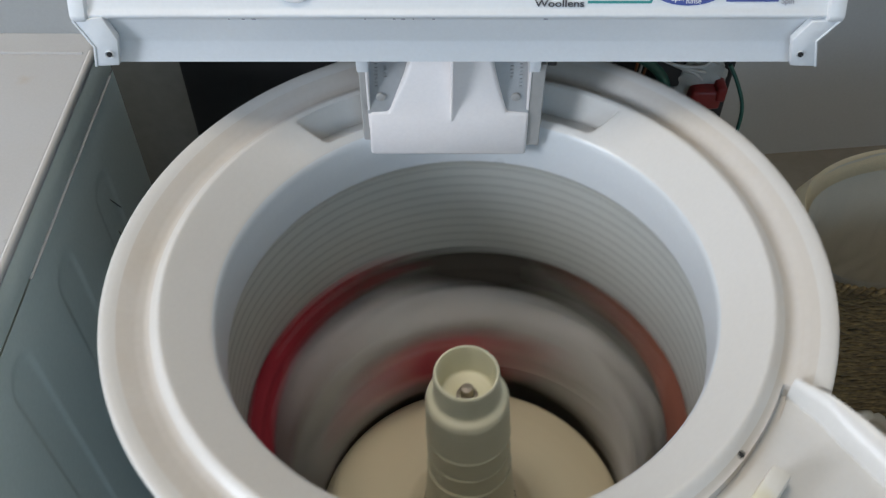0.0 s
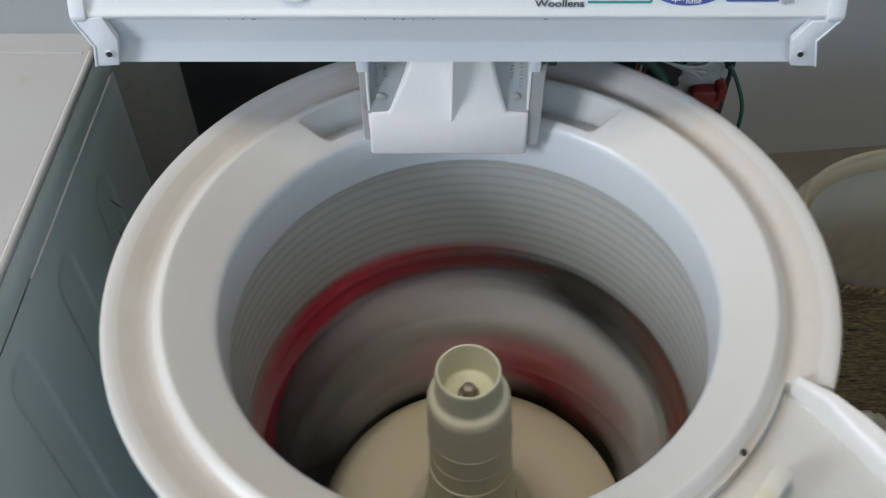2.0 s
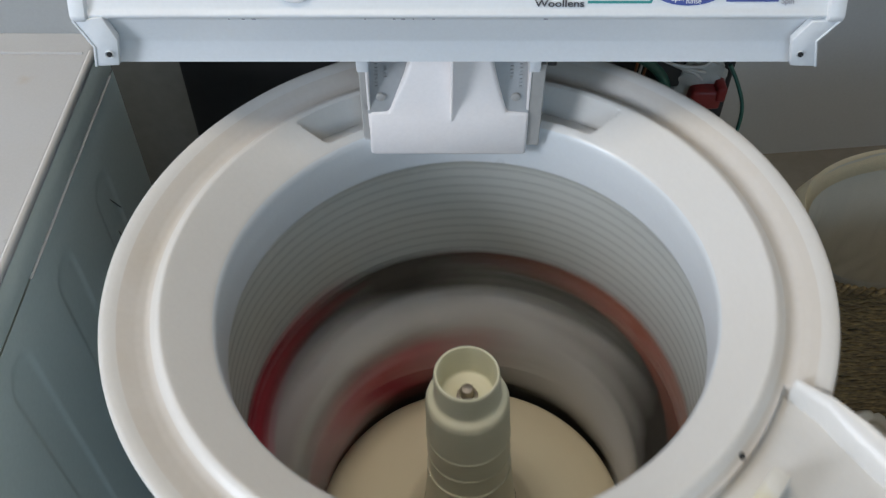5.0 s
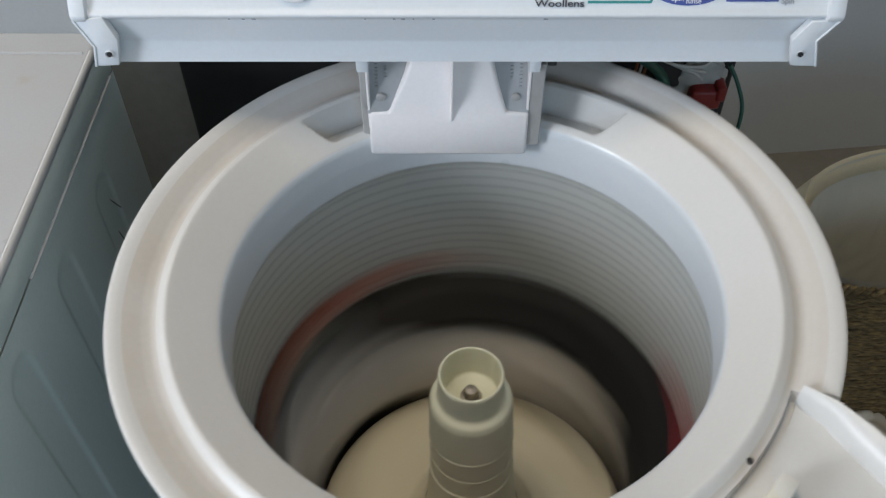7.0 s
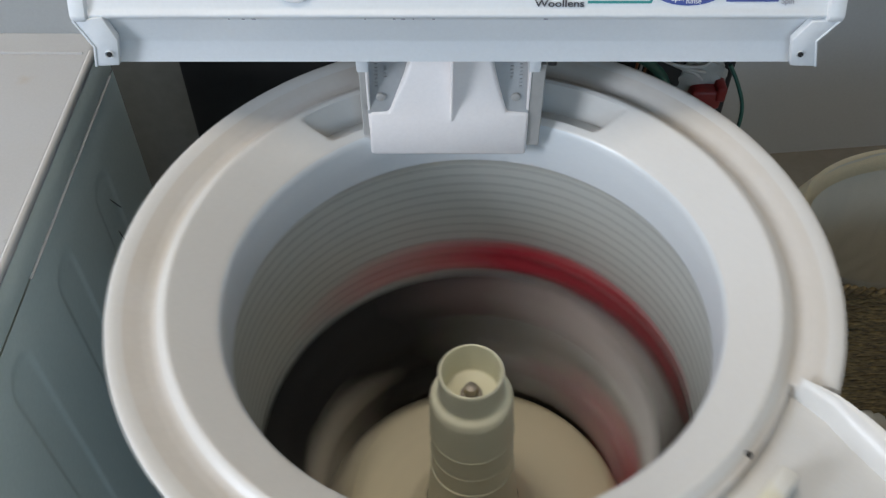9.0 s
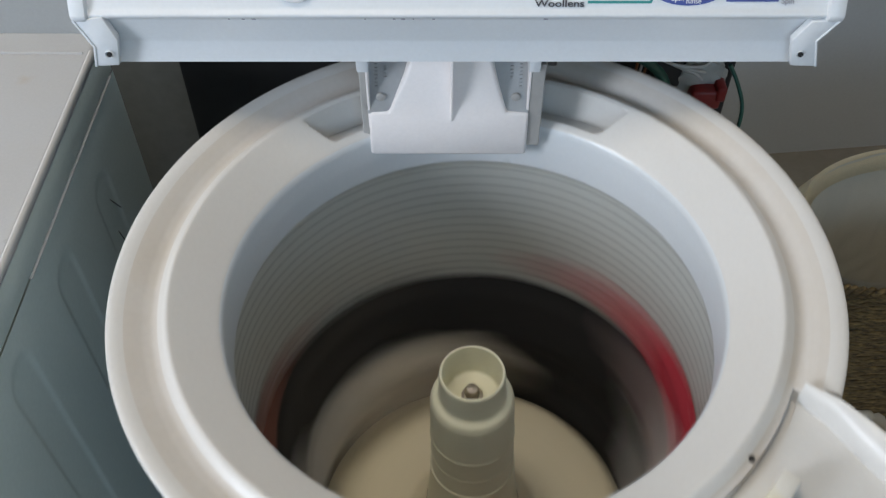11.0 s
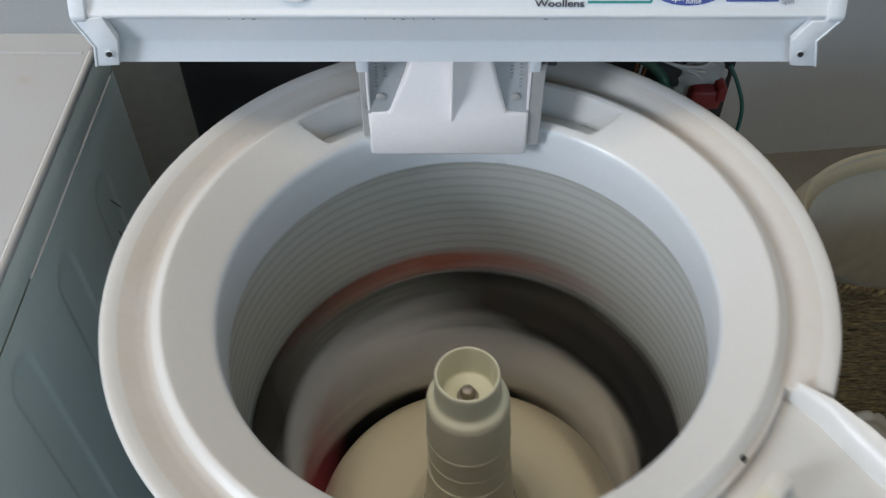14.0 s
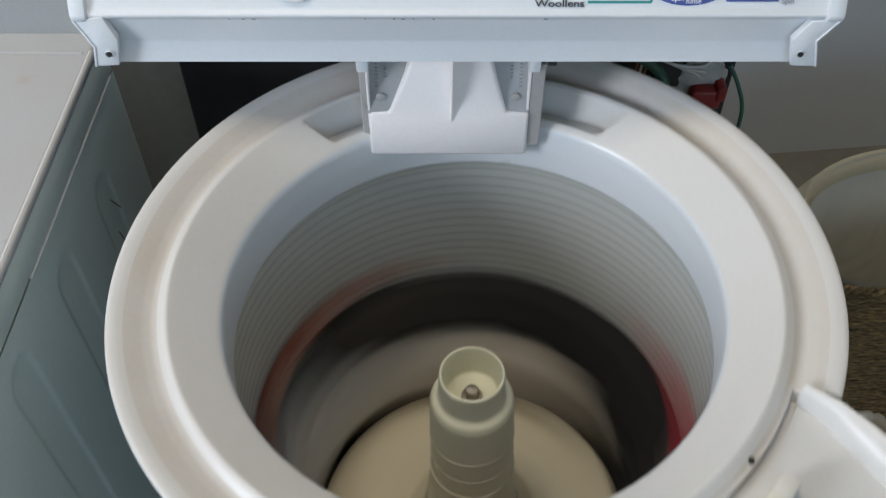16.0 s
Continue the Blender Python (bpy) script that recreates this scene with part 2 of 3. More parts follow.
# ---- the room ----
def room():
    x0, x1, y0, y1, top, th = -2.2, 2.0, -2.4, 1.05, 2.4, 0.12
    tagged(part("floor", box(x0, x1, y0, y1 + 0.45, -0.1, 0), FLOOR), "beige vinyl floor of the laundry room", "floor", kind="structure")
    bm = bmesh.new()
    # An opening is added in the unseen ceiling for the overhead lamp.
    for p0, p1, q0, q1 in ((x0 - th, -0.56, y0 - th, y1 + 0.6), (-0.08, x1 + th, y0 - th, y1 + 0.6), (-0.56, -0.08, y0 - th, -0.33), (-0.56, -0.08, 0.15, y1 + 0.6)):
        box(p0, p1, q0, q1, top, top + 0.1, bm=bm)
    tagged(part("ceiling", bm, CEIL), "plain white painted ceiling with an added opening for the overhead lamp", "ceiling", kind="structure")
    back = part("wall_back", box(-2.7, 2.7, 0, th, -0.1, top), WALL)
    back.matrix_world = pose(0.3, 1.02, 0, 0, 0, 6)
    tagged(back, "plain grey painted plaster wall behind the machines", "wall", kind="structure")
    def wall_with_window(name, along, across0, across1, a0, a1, w0, w1, h0, h1):
        bm = bmesh.new()
        for p0, p1, z0, z1 in ((a0, w0, -0.1, top), (w1, a1, -0.1, top), (w0, w1, -0.1, h0), (w0, w1, h1, top)):
            if along == "x":
                box(p0, p1, across0, across1, z0, z1, bm=bm)
            else:
                box(across0, across1, p0, p1, z0, z1, bm=bm)
        tagged(part(name, bm, WALL), "grey painted plaster wall with a window opening", "wall", kind="structure")
    wall_with_window("wall_left", "y", x0 - th, x0, y0, y1 + 0.5, -1.66, -0.84, 1.26, 2.18)
    wall_with_window("wall_front", "x", y0 - th, y0, x0, x1, 0.10, 1.40, 1.10, 2.10)
    # Right wall out of view, coloured beige to bounce warm light onto the tub.
    tagged(part("wall_right", box(x1, x1 + th, y0, y1 + 0.5, -0.1, top), BOUNCE_WALL), "plain unseen plaster wall, coloured warm beige to bounce light", "wall", kind="structure")


room()


# ---- the washing machine: rear panel, console, inlet nozzle ----
def washing_machine():
    m = empty("washing_machine", 0, 0.34, 0)
    tagged(m, "white top-loading washing machine opened up, with a raised control console", "washing machine")

    def add(name, bm, mat, parent=m, label="", smooth=None):
        """Places geometry given from the rim's centre."""
        bmesh.ops.translate(bm, verts=bm.verts, vec=(0, 0, RIM) if parent is m else (0, 0, RIM))
        bmesh.ops.translate(bm, verts=bm.verts, vec=(0, -0.34, 0))
        return part(name, bm, mat, parent, label, smooth)
    add("rear_panel", box(-0.311, 0.300, 0.34, 0.36, -RIM, 0.10, 0.003), BLACK, label="black rear panel")
    # console: a long moulded body with a skirt that folds in and out
    lower, upper = 0.0705, 0.121
    prof = [(0.160, lower), (0.1625, 0.090), (0.1565, 0.1165), (0.152, 0.119), (0.150, 0.123), (0.155, 0.1265),
            (0.215, 0.245), (0.23, 0.25), (0.37, 0.25), (0.37, lower + 0.035), (0.30, lower + 0.03), (0.172, lower + 0.01), (0.168, lower)]
    body = add("console", prism([(y, z) for y, z in rounded(prof + [prof[0]], 0.002)[:-1]], "x", -0.306, 0.286), CONSOLE, label="white control console with a folded front skirt", smooth=40)
    ends = ((-1, -0.306), (1, 0.286))
    for s, x in ends:
        a, b = sorted((x, x + s * 0.014))
        cap = [(0.146, 0.1225), (0.150, 0.1165), (0.157, 0.114), (0.20, 0.10), (0.372, 0.10), (0.372, 0.254), (0.222, 0.254), (0.211, 0.249)]
        add("end_cap", prism(cap, "x", a, b, 0.003), CONSOLE, body, smooth=40)
        # folded bracket below the cap: a bent plate with a raised outer edge
        if s < 0:
            front = [(-0.3195, 0.1190), (-0.2945, 0.1220), (-0.2876, 0.1000), (-0.2925, 0.0748), (-0.3130, 0.0738), (-0.3092, 0.0935)]
        else:
            front = [(0.2985, 0.1190), (0.2750, 0.1180), (0.2642, 0.0995), (0.2698, 0.0744), (0.2922, 0.0738), (0.2852, 0.0990)]
        br = add("end_bracket", prism(front, "y", 0.1492, 0.157, 0.0010), CONSOLE, body, smooth=40)
        rim = [front[0], front[5], front[4]]
        lip = rim + [(u - s * 0.0022, v + 0.0002) for u, v in rim[::-1]]
        add("bracket_lip", prism(lip, "y", 0.1483, 0.158, 0.0005), CONSOLE, br, smooth=40)
        x = -0.306 if s < 0 else 0.283
        hole = lathe([(0.0001, 0.0), (0.0022, 0.0), (0.0034, 0.0012), (0.0038, 0.0004)], 20)
        bmesh.ops.rotate(hole, verts=hole.verts, cent=(0, 0, 0), matrix=Matrix.Rotation(radians(90), 3, "X"))
        bmesh.ops.translate(hole, verts=hole.verts, vec=(x - s * 0.0085, 0.1488, 0.0868))
        ring = add("screw_hole", hole, CONSOLE, br, smooth=40)
        pin = lathe([(0.0001, 0.0016), (0.0021, 0.0016), (0.0021, 0.0)], 16)
        bmesh.ops.rotate(pin, verts=pin.verts, cent=(0, 0, 0), matrix=Matrix.Rotation(radians(90), 3, "X"))
        bmesh.ops.translate(pin, verts=pin.verts, vec=(x - s * 0.0085, 0.1488, 0.0868))
        add("screw", pin, DARK, br, "dark recessed screw")

    # print on the sloping face: u along x, v up the slope from its lower edge
    up = Vector((0, 0.215 - 0.155, 0.245 - 0.1265)).normalized()
    out = Vector((0, -up.z, up.y))
    foot = Vector((0, 0.155, 0.1265))

    def on_face(bm):
        for v in bm.verts:
            v.co = Vector((v.co.x, 0, 0)) + foot + up * v.co.y + out * (0.0004 + v.co.z)
        return bm

    def letters(word, u0, u1, v, high, mat, label, fat=0.0):
        """A word from u0 to u1 on the base line v, its tall letters so high."""
        cu = bpy.data.curves.new("t", "FONT")
        cu.body, cu.size, cu.extrude, cu.offset = word, 1.0, 0.02, fat
        t = new("t", cu)
        me = t.to_mesh()
        bm = bmesh.new()
        bm.from_mesh(me)
        t.to_mesh_clear()
        bpy.data.objects.remove(t)
        bpy.data.curves.remove(cu)
        xs, tall = [q.co.x for q in bm.verts], max(q.co.y for q in bm.verts)
        for q in bm.verts:
            q.co = (u0 + (q.co.x - min(xs)) * (u1 - u0) / (max(xs) - min(xs)), v + q.co.y * high / tall, 0.0006 + q.co.z * 0.01)
        add("lettering", on_face(bm), mat, body, label)
    letters("Woollens", 0.0517, 0.0912, 0.0017, 0.0052, INK, "dark grey word Woollens", 0.018)
    letters("Rinse", 0.1725, 0.1843, 0.0042, 0.0042, WHITE_INK, "white word Rinse")
    letters("Spin", 0.1605, 0.1702, 0.0062, 0.0042, WHITE_INK, "white word Spin")
    letters("Spin", 0.2484, 0.2582, 0.0040, 0.0044, GREY_INK, "grey word Spin")

    def flat(points, mat, name, label):
        bm = prism(points, "z", 0, 0.0003)
        add(name, on_face(bm), mat, body, label)
    flat([(0.094, 0.0042), (0.1448, 0.0042), (0.1475, 0.011), (0.1455, 0.011), (0.1435, 0.0062), (0.094, 0.0062)], TEAL, "print_outline", "teal printed outline")
    flat([(0.1739 + 0.0335 * math.cos(a), 0.0205 + 0.018 * math.sin(a)) for a in [2 * math.pi * i / 48 for i in range(48)]], BLUE, "print_oval", "blue printed oval")
    flat([(0.2042, 0.0056), (0.2461, 0.0056), (0.2461, 0.0085), (0.2042, 0.0085)], BLUE, "print_line", "blue printed line")
    knob = lathe(rounded([(0.0205, 0.0), (0.020, 0.003), (0.018, 0.004), (0.0001, 0.004)], 0.001), 40)
    bmesh.ops.translate(knob, verts=knob.verts, vec=(-0.1395, 0.0250, 0))
    add("button", on_face(knob), WHITE_INK, body, "glossy white round button", smooth=40)
    # small chips along the skirt's upper edge
    for i in range(9):
        u = (-0.195, -0.184, -0.176, -0.085, -0.062, -0.055, -0.046, -0.03, 0.06)[i]
        add("chip", box(u, u + 0.0012 + 0.001 * (i % 3), 0.1545, 0.1572, 0.1163, 0.1172), GREY_INK, body, "tiny dark chip in the edge")

    # inlet nozzle under the console
    f = 0.175
    x0, x1 = -0.0905, 0.0575
    bm = prism([(x0, -0.053), (x1 + 0.0005, -0.053), (x1, 0.0), (0.037, 0.001), (0.0285, 0.028), (0.0185, 0.068), (-0.0465, 0.068), (-0.0565, 0.035), (-0.071, 0.001), (x0 + 0.001, 0.0)], "y", f, f + 0.05, 0.003)
    for v in bm.verts:
        if v.co.y < f + 0.02:
            v.co.y += 0.006 * max(0.0, v.co.z / 0.068) + 0.25 * max(0.0, -0.046 - v.co.z)
    noz = add("inlet_nozzle", bm, NOZZLE, label="white moulded water inlet nozzle", smooth=50)
    add("back_plate", prism([(f + 0.0016, -0.002), (f + 0.05, -0.002), (f + 0.05, 0.068), (f + 0.028, 0.068)], "x", x0, x1, 0.001), SHADED_PAD, noz, "cloudy back plate, darkened grey for the shade of its recess")
    add("centre_rib", prism([(f + 0.004, 0.068), (f - 0.011, 0.068), (f - 0.009, 0.03), (f - 0.0005, -0.009), (f + 0.004, -0.009)], "x", -0.0148, -0.0122, 0.0008), NOZZLE, noz)
    for s, e in ((-1, x0), (1, x1)):
        add("side_flange", box(*sorted((e, e - s * 0.0024)), f + 0.003, f + 0.05, -0.02, 0.066, 0.0008), NOZZLE, noz)
        for z in (0.014, 0.050):
            c = lathe(rounded([(0.0045, 0), (0.0042, 0.002), (0.0001, 0.0026)], 0.001), 20)
            bmesh.ops.rotate(c, verts=c.verts, cent=(0, 0, 0), matrix=Matrix.Rotation(radians(90), 3, "X"))
            bmesh.ops.translate(c, verts=c.verts, vec=(e - s * 0.0125, f + 0.0024 + 0.377 * z, z))
            add("stud", c, CLEAR, noz, "grey round moulded stud", smooth=40)
        for k in range(2):
            for i in range(9 if k == 0 else 4):
                a = e - s * (0.0085 + 0.0085 * k) - 0.0012
                z = 0.022 + i * 0.0032 + 0.008 * k
                add("moulded_mark", box(a, a + 0.0026, f + 0.0020 + 0.377 * z, f + 0.006 + 0.377 * z, z, z + 0.0018), SHADED_PAD, noz, "raised moulded mark")
        add("clip", box(*sorted((e + s * 0.007, e - s * 0.004)), f - 0.002, f + 0.012, 0.048, 0.066, 0.002), CONSOLE, noz, "white plastic clip", smooth=40)
    add("side_plate", box(x1 - 0.001, x1 + 0.0125, f + 0.004, f + 0.04, -0.043, 0.052, 0.0015), CLEAR, noz, "cloudy side plate")
    add("side_plate", box(x0 - 0.0065, x0 + 0.001, f + 0.008, f + 0.04, -0.04, 0.052, 0.0015), CLEAR, noz, "cloudy side plate")
    add("latch_block", box(x1 + 0.0135, x1 + 0.021, f + 0.004, f + 0.012, 0.051, 0.066, 0.001), RUBBER, noz, "black latch block")
    return m


washing_machine()


# ---- the moving tub: outer tub, spinning basket and laundry ----
def recess(a, r, z):
    """Cuts the level pocket for the inlet nozzle into the rear of the collar, and the landing of the corner arm."""
    x, y = r * math.cos(a), r * math.sin(a)
    if y < 0 and r > 0.2545 and -62 < math.degrees(math.atan2(y, x)) < -27.0:
        return min(z, -0.0225)
    if y < 0 or r < 0.2095 or r > 0.2372:
        return z
    half = (0.121 if x > 0 else 0.126) + (r - 0.2115) * 1.1
    edge = min(max((half - abs(x)) / 0.005, 0), 1)
    floor_z = -0.0276 - 0.50 * (min(r, 0.2320) - 0.2115) + 0.032 * max(0.0, r - 0.2320) / 0.0052
    return z + (min(floor_z, z) - z) * edge


def outer_tub():
    tub = empty("outer_tub", 0, 0, RIM)
    tagged(tub, "round white plastic outer tub with a broad funnel-shaped collar", "washing machine tub")
    prof = [(0.272, -0.05), (0.279, -0.03), (0.2855, -0.004), (0.285, 0.0), (0.2820, 0.0008), (0.2770, 0.0000), (0.2715, -0.0024), (0.2655, -0.0060), (0.2590, -0.0105),
            (0.2535, -0.0125), (0.2500, -0.0108), (0.2440, -0.0062), (0.2405, -0.0048), (0.2375, -0.0066), (0.2100, -0.0284), (0.2065, -0.0315), (0.2048, -0.0342), (0.2040, -0.0370),
            (0.2036, -0.040), (0.2030, -0.060), (0.2040, -0.0875), (0.2105, -0.090)]
    fine = rounded(prof, 0.0022, 3)
    dense = [fine[0]]
    for p, q in zip(fine, fine[1:]):
        n = max(1, int(math.dist(p, q) / (0.0012 if 0.2085 < p[0] < 0.239 else 0.004)))
        dense += [(p[0] + (q[0] - p[0]) * i / n, p[1] + (q[1] - p[1]) * i / n) for i in range(1, n + 1)]
    collar = part("collar", lathe(dense, 720, recess), TUB, tub, smooth=35)
    collar.data.materials.append(SCUM_AND_WARMTH)
    collar.data.materials.append(RING)
    for f in collar.data.polygons:
        c, rad = f.center, math.hypot(f.center.x, f.center.y)
        if 0.2490 < rad < 0.2725 and c.z > -0.02:
            f.material_index = 1
        elif rad < 0.2080 and c.z < -0.0325:
            f.material_index = 2
    part("shell", lathe([(0.272, -0.048), (0.268, -0.1), (0.262, -0.62), (0.25, -0.64), (0.15, -0.66), (0.15, -RIM), (0.0001, -RIM)], 96), TUB, tub, smooth=40)
    # corner arm with raised edge
    inner = [(0.2605 * math.cos(radians(q)), 0.2605 * math.sin(radians(q))) for q in (-26.5, -32, -38, -44, -50, -56, -62)]
    arm = inner + [(0.125, -0.26), (0.26, -0.31), (0.328, -0.25), (0.294, -0.193), (0.267, -0.154), (0.250, -0.134)]
    a = part("corner_arm", prism(arm, "z", -0.034, -0.0195), TUB, tub, "white moulded corner arm", smooth=40)
    edge = [(0.2320, -0.1175), (0.2525, -0.1325), (0.2700, -0.1525), (0.298, -0.192), (0.332, -0.25)]
    bm = bmesh.new()
    rows = []
    for k, (px, py) in enumerate(edge):
        w = (0.003, 0.008, 0.013, 0.015, 0.016)[k]
        h = (0.002, 0.003, 0.003, 0.002, 0.001)[k]
        rows.append([bm.verts.new(c) for c in ((px + 0.002, py + 0.002, -0.035), (px + 0.001, py + 0.001, h - 0.002), (px, py, h), (px - 0.25 * w, py - 0.25 * w, h - 0.001),
                                               (px - 0.6 * w, py - 0.6 * w, -0.006), (px - 0.8 * w, py - 0.8 * w, -0.0145), (px - 0.8 * w, py - 0.8 * w, -0.035))])
    for lo, hi in zip(rows, rows[1:]):
        for k in range(7):
            bm.faces.new((lo[k], lo[(k + 1) % 7], hi[(k + 1) % 7], hi[k]))
    bm.faces.new(rows[0]), bm.faces.new(rows[-1][::-1])
    part("arm_edge", bm, TUB, a, "rounded raised edge of the arm", smooth=50)
    part("arm_stop", box(-0.007, 0.007, -0.020, 0.020, -0.02, -0.001, 0.003), STAINED, a, "yellow-stained stop block", smooth=40).matrix_basis = pose(0.195, -0.200, 0, 0, 0, -40)
    hole = lathe([(0.0001, 0.0006), (0.0023, 0.0006), (0.0025, -0.004)], 16)
    h = part("rim_hole", hole, DARK, tub, "small dark screw hole", smooth=40)
    h.location = (0.1855, -0.1691, -0.0104)
    return tub


def spin_basket():
    bas = empty("spin_basket", 0, 0, RIM)
    tagged(bas, "spinning grey-white ribbed basket with a central agitator", "washing machine basket")
    prof = [(0.208, -0.085), (0.2095, -0.092), (0.213, -0.097)]
    z = -0.470
    part("basket_wall", lathe(prof + [(0.2155, -0.105), (0.2155, -0.25), (0.2155, z)], 120), BASKET, bas, smooth=40)
    # rows of drain slots: flat patches coloured with the shade inside the holes
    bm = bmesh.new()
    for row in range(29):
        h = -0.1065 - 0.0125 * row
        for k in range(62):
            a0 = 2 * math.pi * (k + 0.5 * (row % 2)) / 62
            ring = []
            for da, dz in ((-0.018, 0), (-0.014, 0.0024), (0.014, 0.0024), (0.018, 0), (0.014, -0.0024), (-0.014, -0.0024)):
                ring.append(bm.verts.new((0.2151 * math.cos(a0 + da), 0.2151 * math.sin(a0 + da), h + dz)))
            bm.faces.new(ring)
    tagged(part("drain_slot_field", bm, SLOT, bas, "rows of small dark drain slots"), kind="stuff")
    # The base is coloured dark, as the gap round the plate lies in shade.
    part("basket_base", lathe([(0.2155, z), (0.2150, -0.56), (0.2, -0.58), (0.0001, -0.585)], 96), GAP_SHADE, bas, "basket base below the plate, coloured dark for the shaded gap", smooth=40)
    plate = [(0.1837, -0.497), (0.1837, -0.487), (0.178, -0.484), (0.15, -0.478), (0.10, -0.470), (0.075, -0.463), (0.060, -0.445), (0.052, -0.42)]
    part("agitator_plate", lathe(rounded(plate, 0.006), 96), DISC, bas, "beige domed agitator plate", smooth=40)
    col = [(0.052, -0.425), (0.0475, -0.375), (0.0445, -0.3335), (0.0450, -0.3325), (0.0450, -0.3285), (0.0435, -0.3275), (0.0428, -0.302), (0.0434, -0.301), (0.0434, -0.297),
           (0.0426, -0.296), (0.0422, -0.268), (0.0430, -0.267), (0.0430, -0.262), (0.0422, -0.261), (0.0408, -0.206), (0.0385, -0.1990),
           (0.0325, -0.1955), (0.0318, -0.190), (0.0312, -0.163), (0.0300, -0.1605), (0.0282, -0.1610), (0.0275, -0.170), (0.0265, -0.199), (0.0001, -0.203)]
    ag = part("agitator_column", lathe(rounded(col, 0.0025), 72), AGITATOR, bas, "cream stepped agitator column with a hollow top", smooth=35)
    ring = lathe(rounded([(0.0104, -0.2020), (0.0104, -0.1995), (0.0076, -0.199), (0.0076, -0.202)], 0.0004), 32)
    part("washer", ring, STEEL, ag, "steel washer", smooth=40)
    bolt = lathe(rounded([(0.0070, -0.201), (0.0070, -0.190), (0.0060, -0.1880), (0.0001, -0.1872)], 0.0006), 6)
    part("bolt", bolt, STEEL, ag, "dull steel hex bolt")
    return bas


def garment(name, label, mat, a0, a1, z0, z1, thick, seed, folds=1.0, tilt=0.0):
    """Wet laundry pressed to the basket wall between two angles (degrees, clockwise from above)."""
    nu, nv = max(10, int(abs(a1 - a0) / 2)), 22
    bm = bmesh.new()
    front, rear = [], []
    for i in range(nu + 1):
        u = i / nu
        rf, rb = [], []
        for j in range(nv + 1):
            v = j / nv
            ragged = 0.5 + 0.5 * noise.noise(Vector((u * 4 * abs(a1 - a0) / 90, seed + 0.37, 0)))
            top = z1 + 0.006 - 0.034 * ragged + tilt * (u - 0.5)
            low = z0 + 0.02 * (0.5 + 0.5 * noise.noise(Vector((u * 4, seed + 9, 0)))) + tilt * (u - 0.5)
            a = -radians(a0 + (a1 - a0) * u + 20 * noise.noise(Vector((v * 2.5, seed + 4.3, 0))) * (1 if u in (0, 1) else 0.6))
            z = low + (top - low) * v
            swell = max(0.0, math.sin(math.pi * u) ** 0.35 * math.sin(math.pi * v) ** 0.45)
            wr = 0.5 + 0.5 * noise.noise(Vector((u * 7, v * 3.5, seed))) + 0.35 * folds * abs(noise.noise(Vector((u * 16, v * 7, seed + 2))))
            r = 0.2138 - 0.001 - thick * swell * (0.35 + 0.75 * wr)
            rf.append(bm.verts.new((r * math.cos(a), r * math.sin(a), z)))
            rb.append(bm.verts.new((0.2145 * math.cos(a), 0.2145 * math.sin(a), z)))
        front.append(rf), rear.append(rb)
    for i in range(nu):
        for j in range(nv):
            bm.faces.new((front[i][j], front[i + 1][j], front[i + 1][j + 1], front[i][j + 1]))
            bm.faces.new((rear[i][j], rear[i][j + 1], rear[i + 1][j + 1], rear[i + 1][j]))
    for i in range(nu):
        bm.faces.new((front[i][0], rear[i][0], rear[i + 1][0], front[i + 1][0]))
        bm.faces.new((front[i][nv], front[i + 1][nv], rear[i + 1][nv], rear[i][nv]))
    for j in range(nv):
        bm.faces.new((front[0][j], front[0][j + 1], rear[0][j + 1], rear[0][j]))
        bm.faces.new((front[nu][j], rear[nu][j], rear[nu][j + 1], front[nu][j + 1]))
    ob = part(name, bm, mat, smooth=60)
    return tagged(ob, label, "laundry", "laundry in the basket")


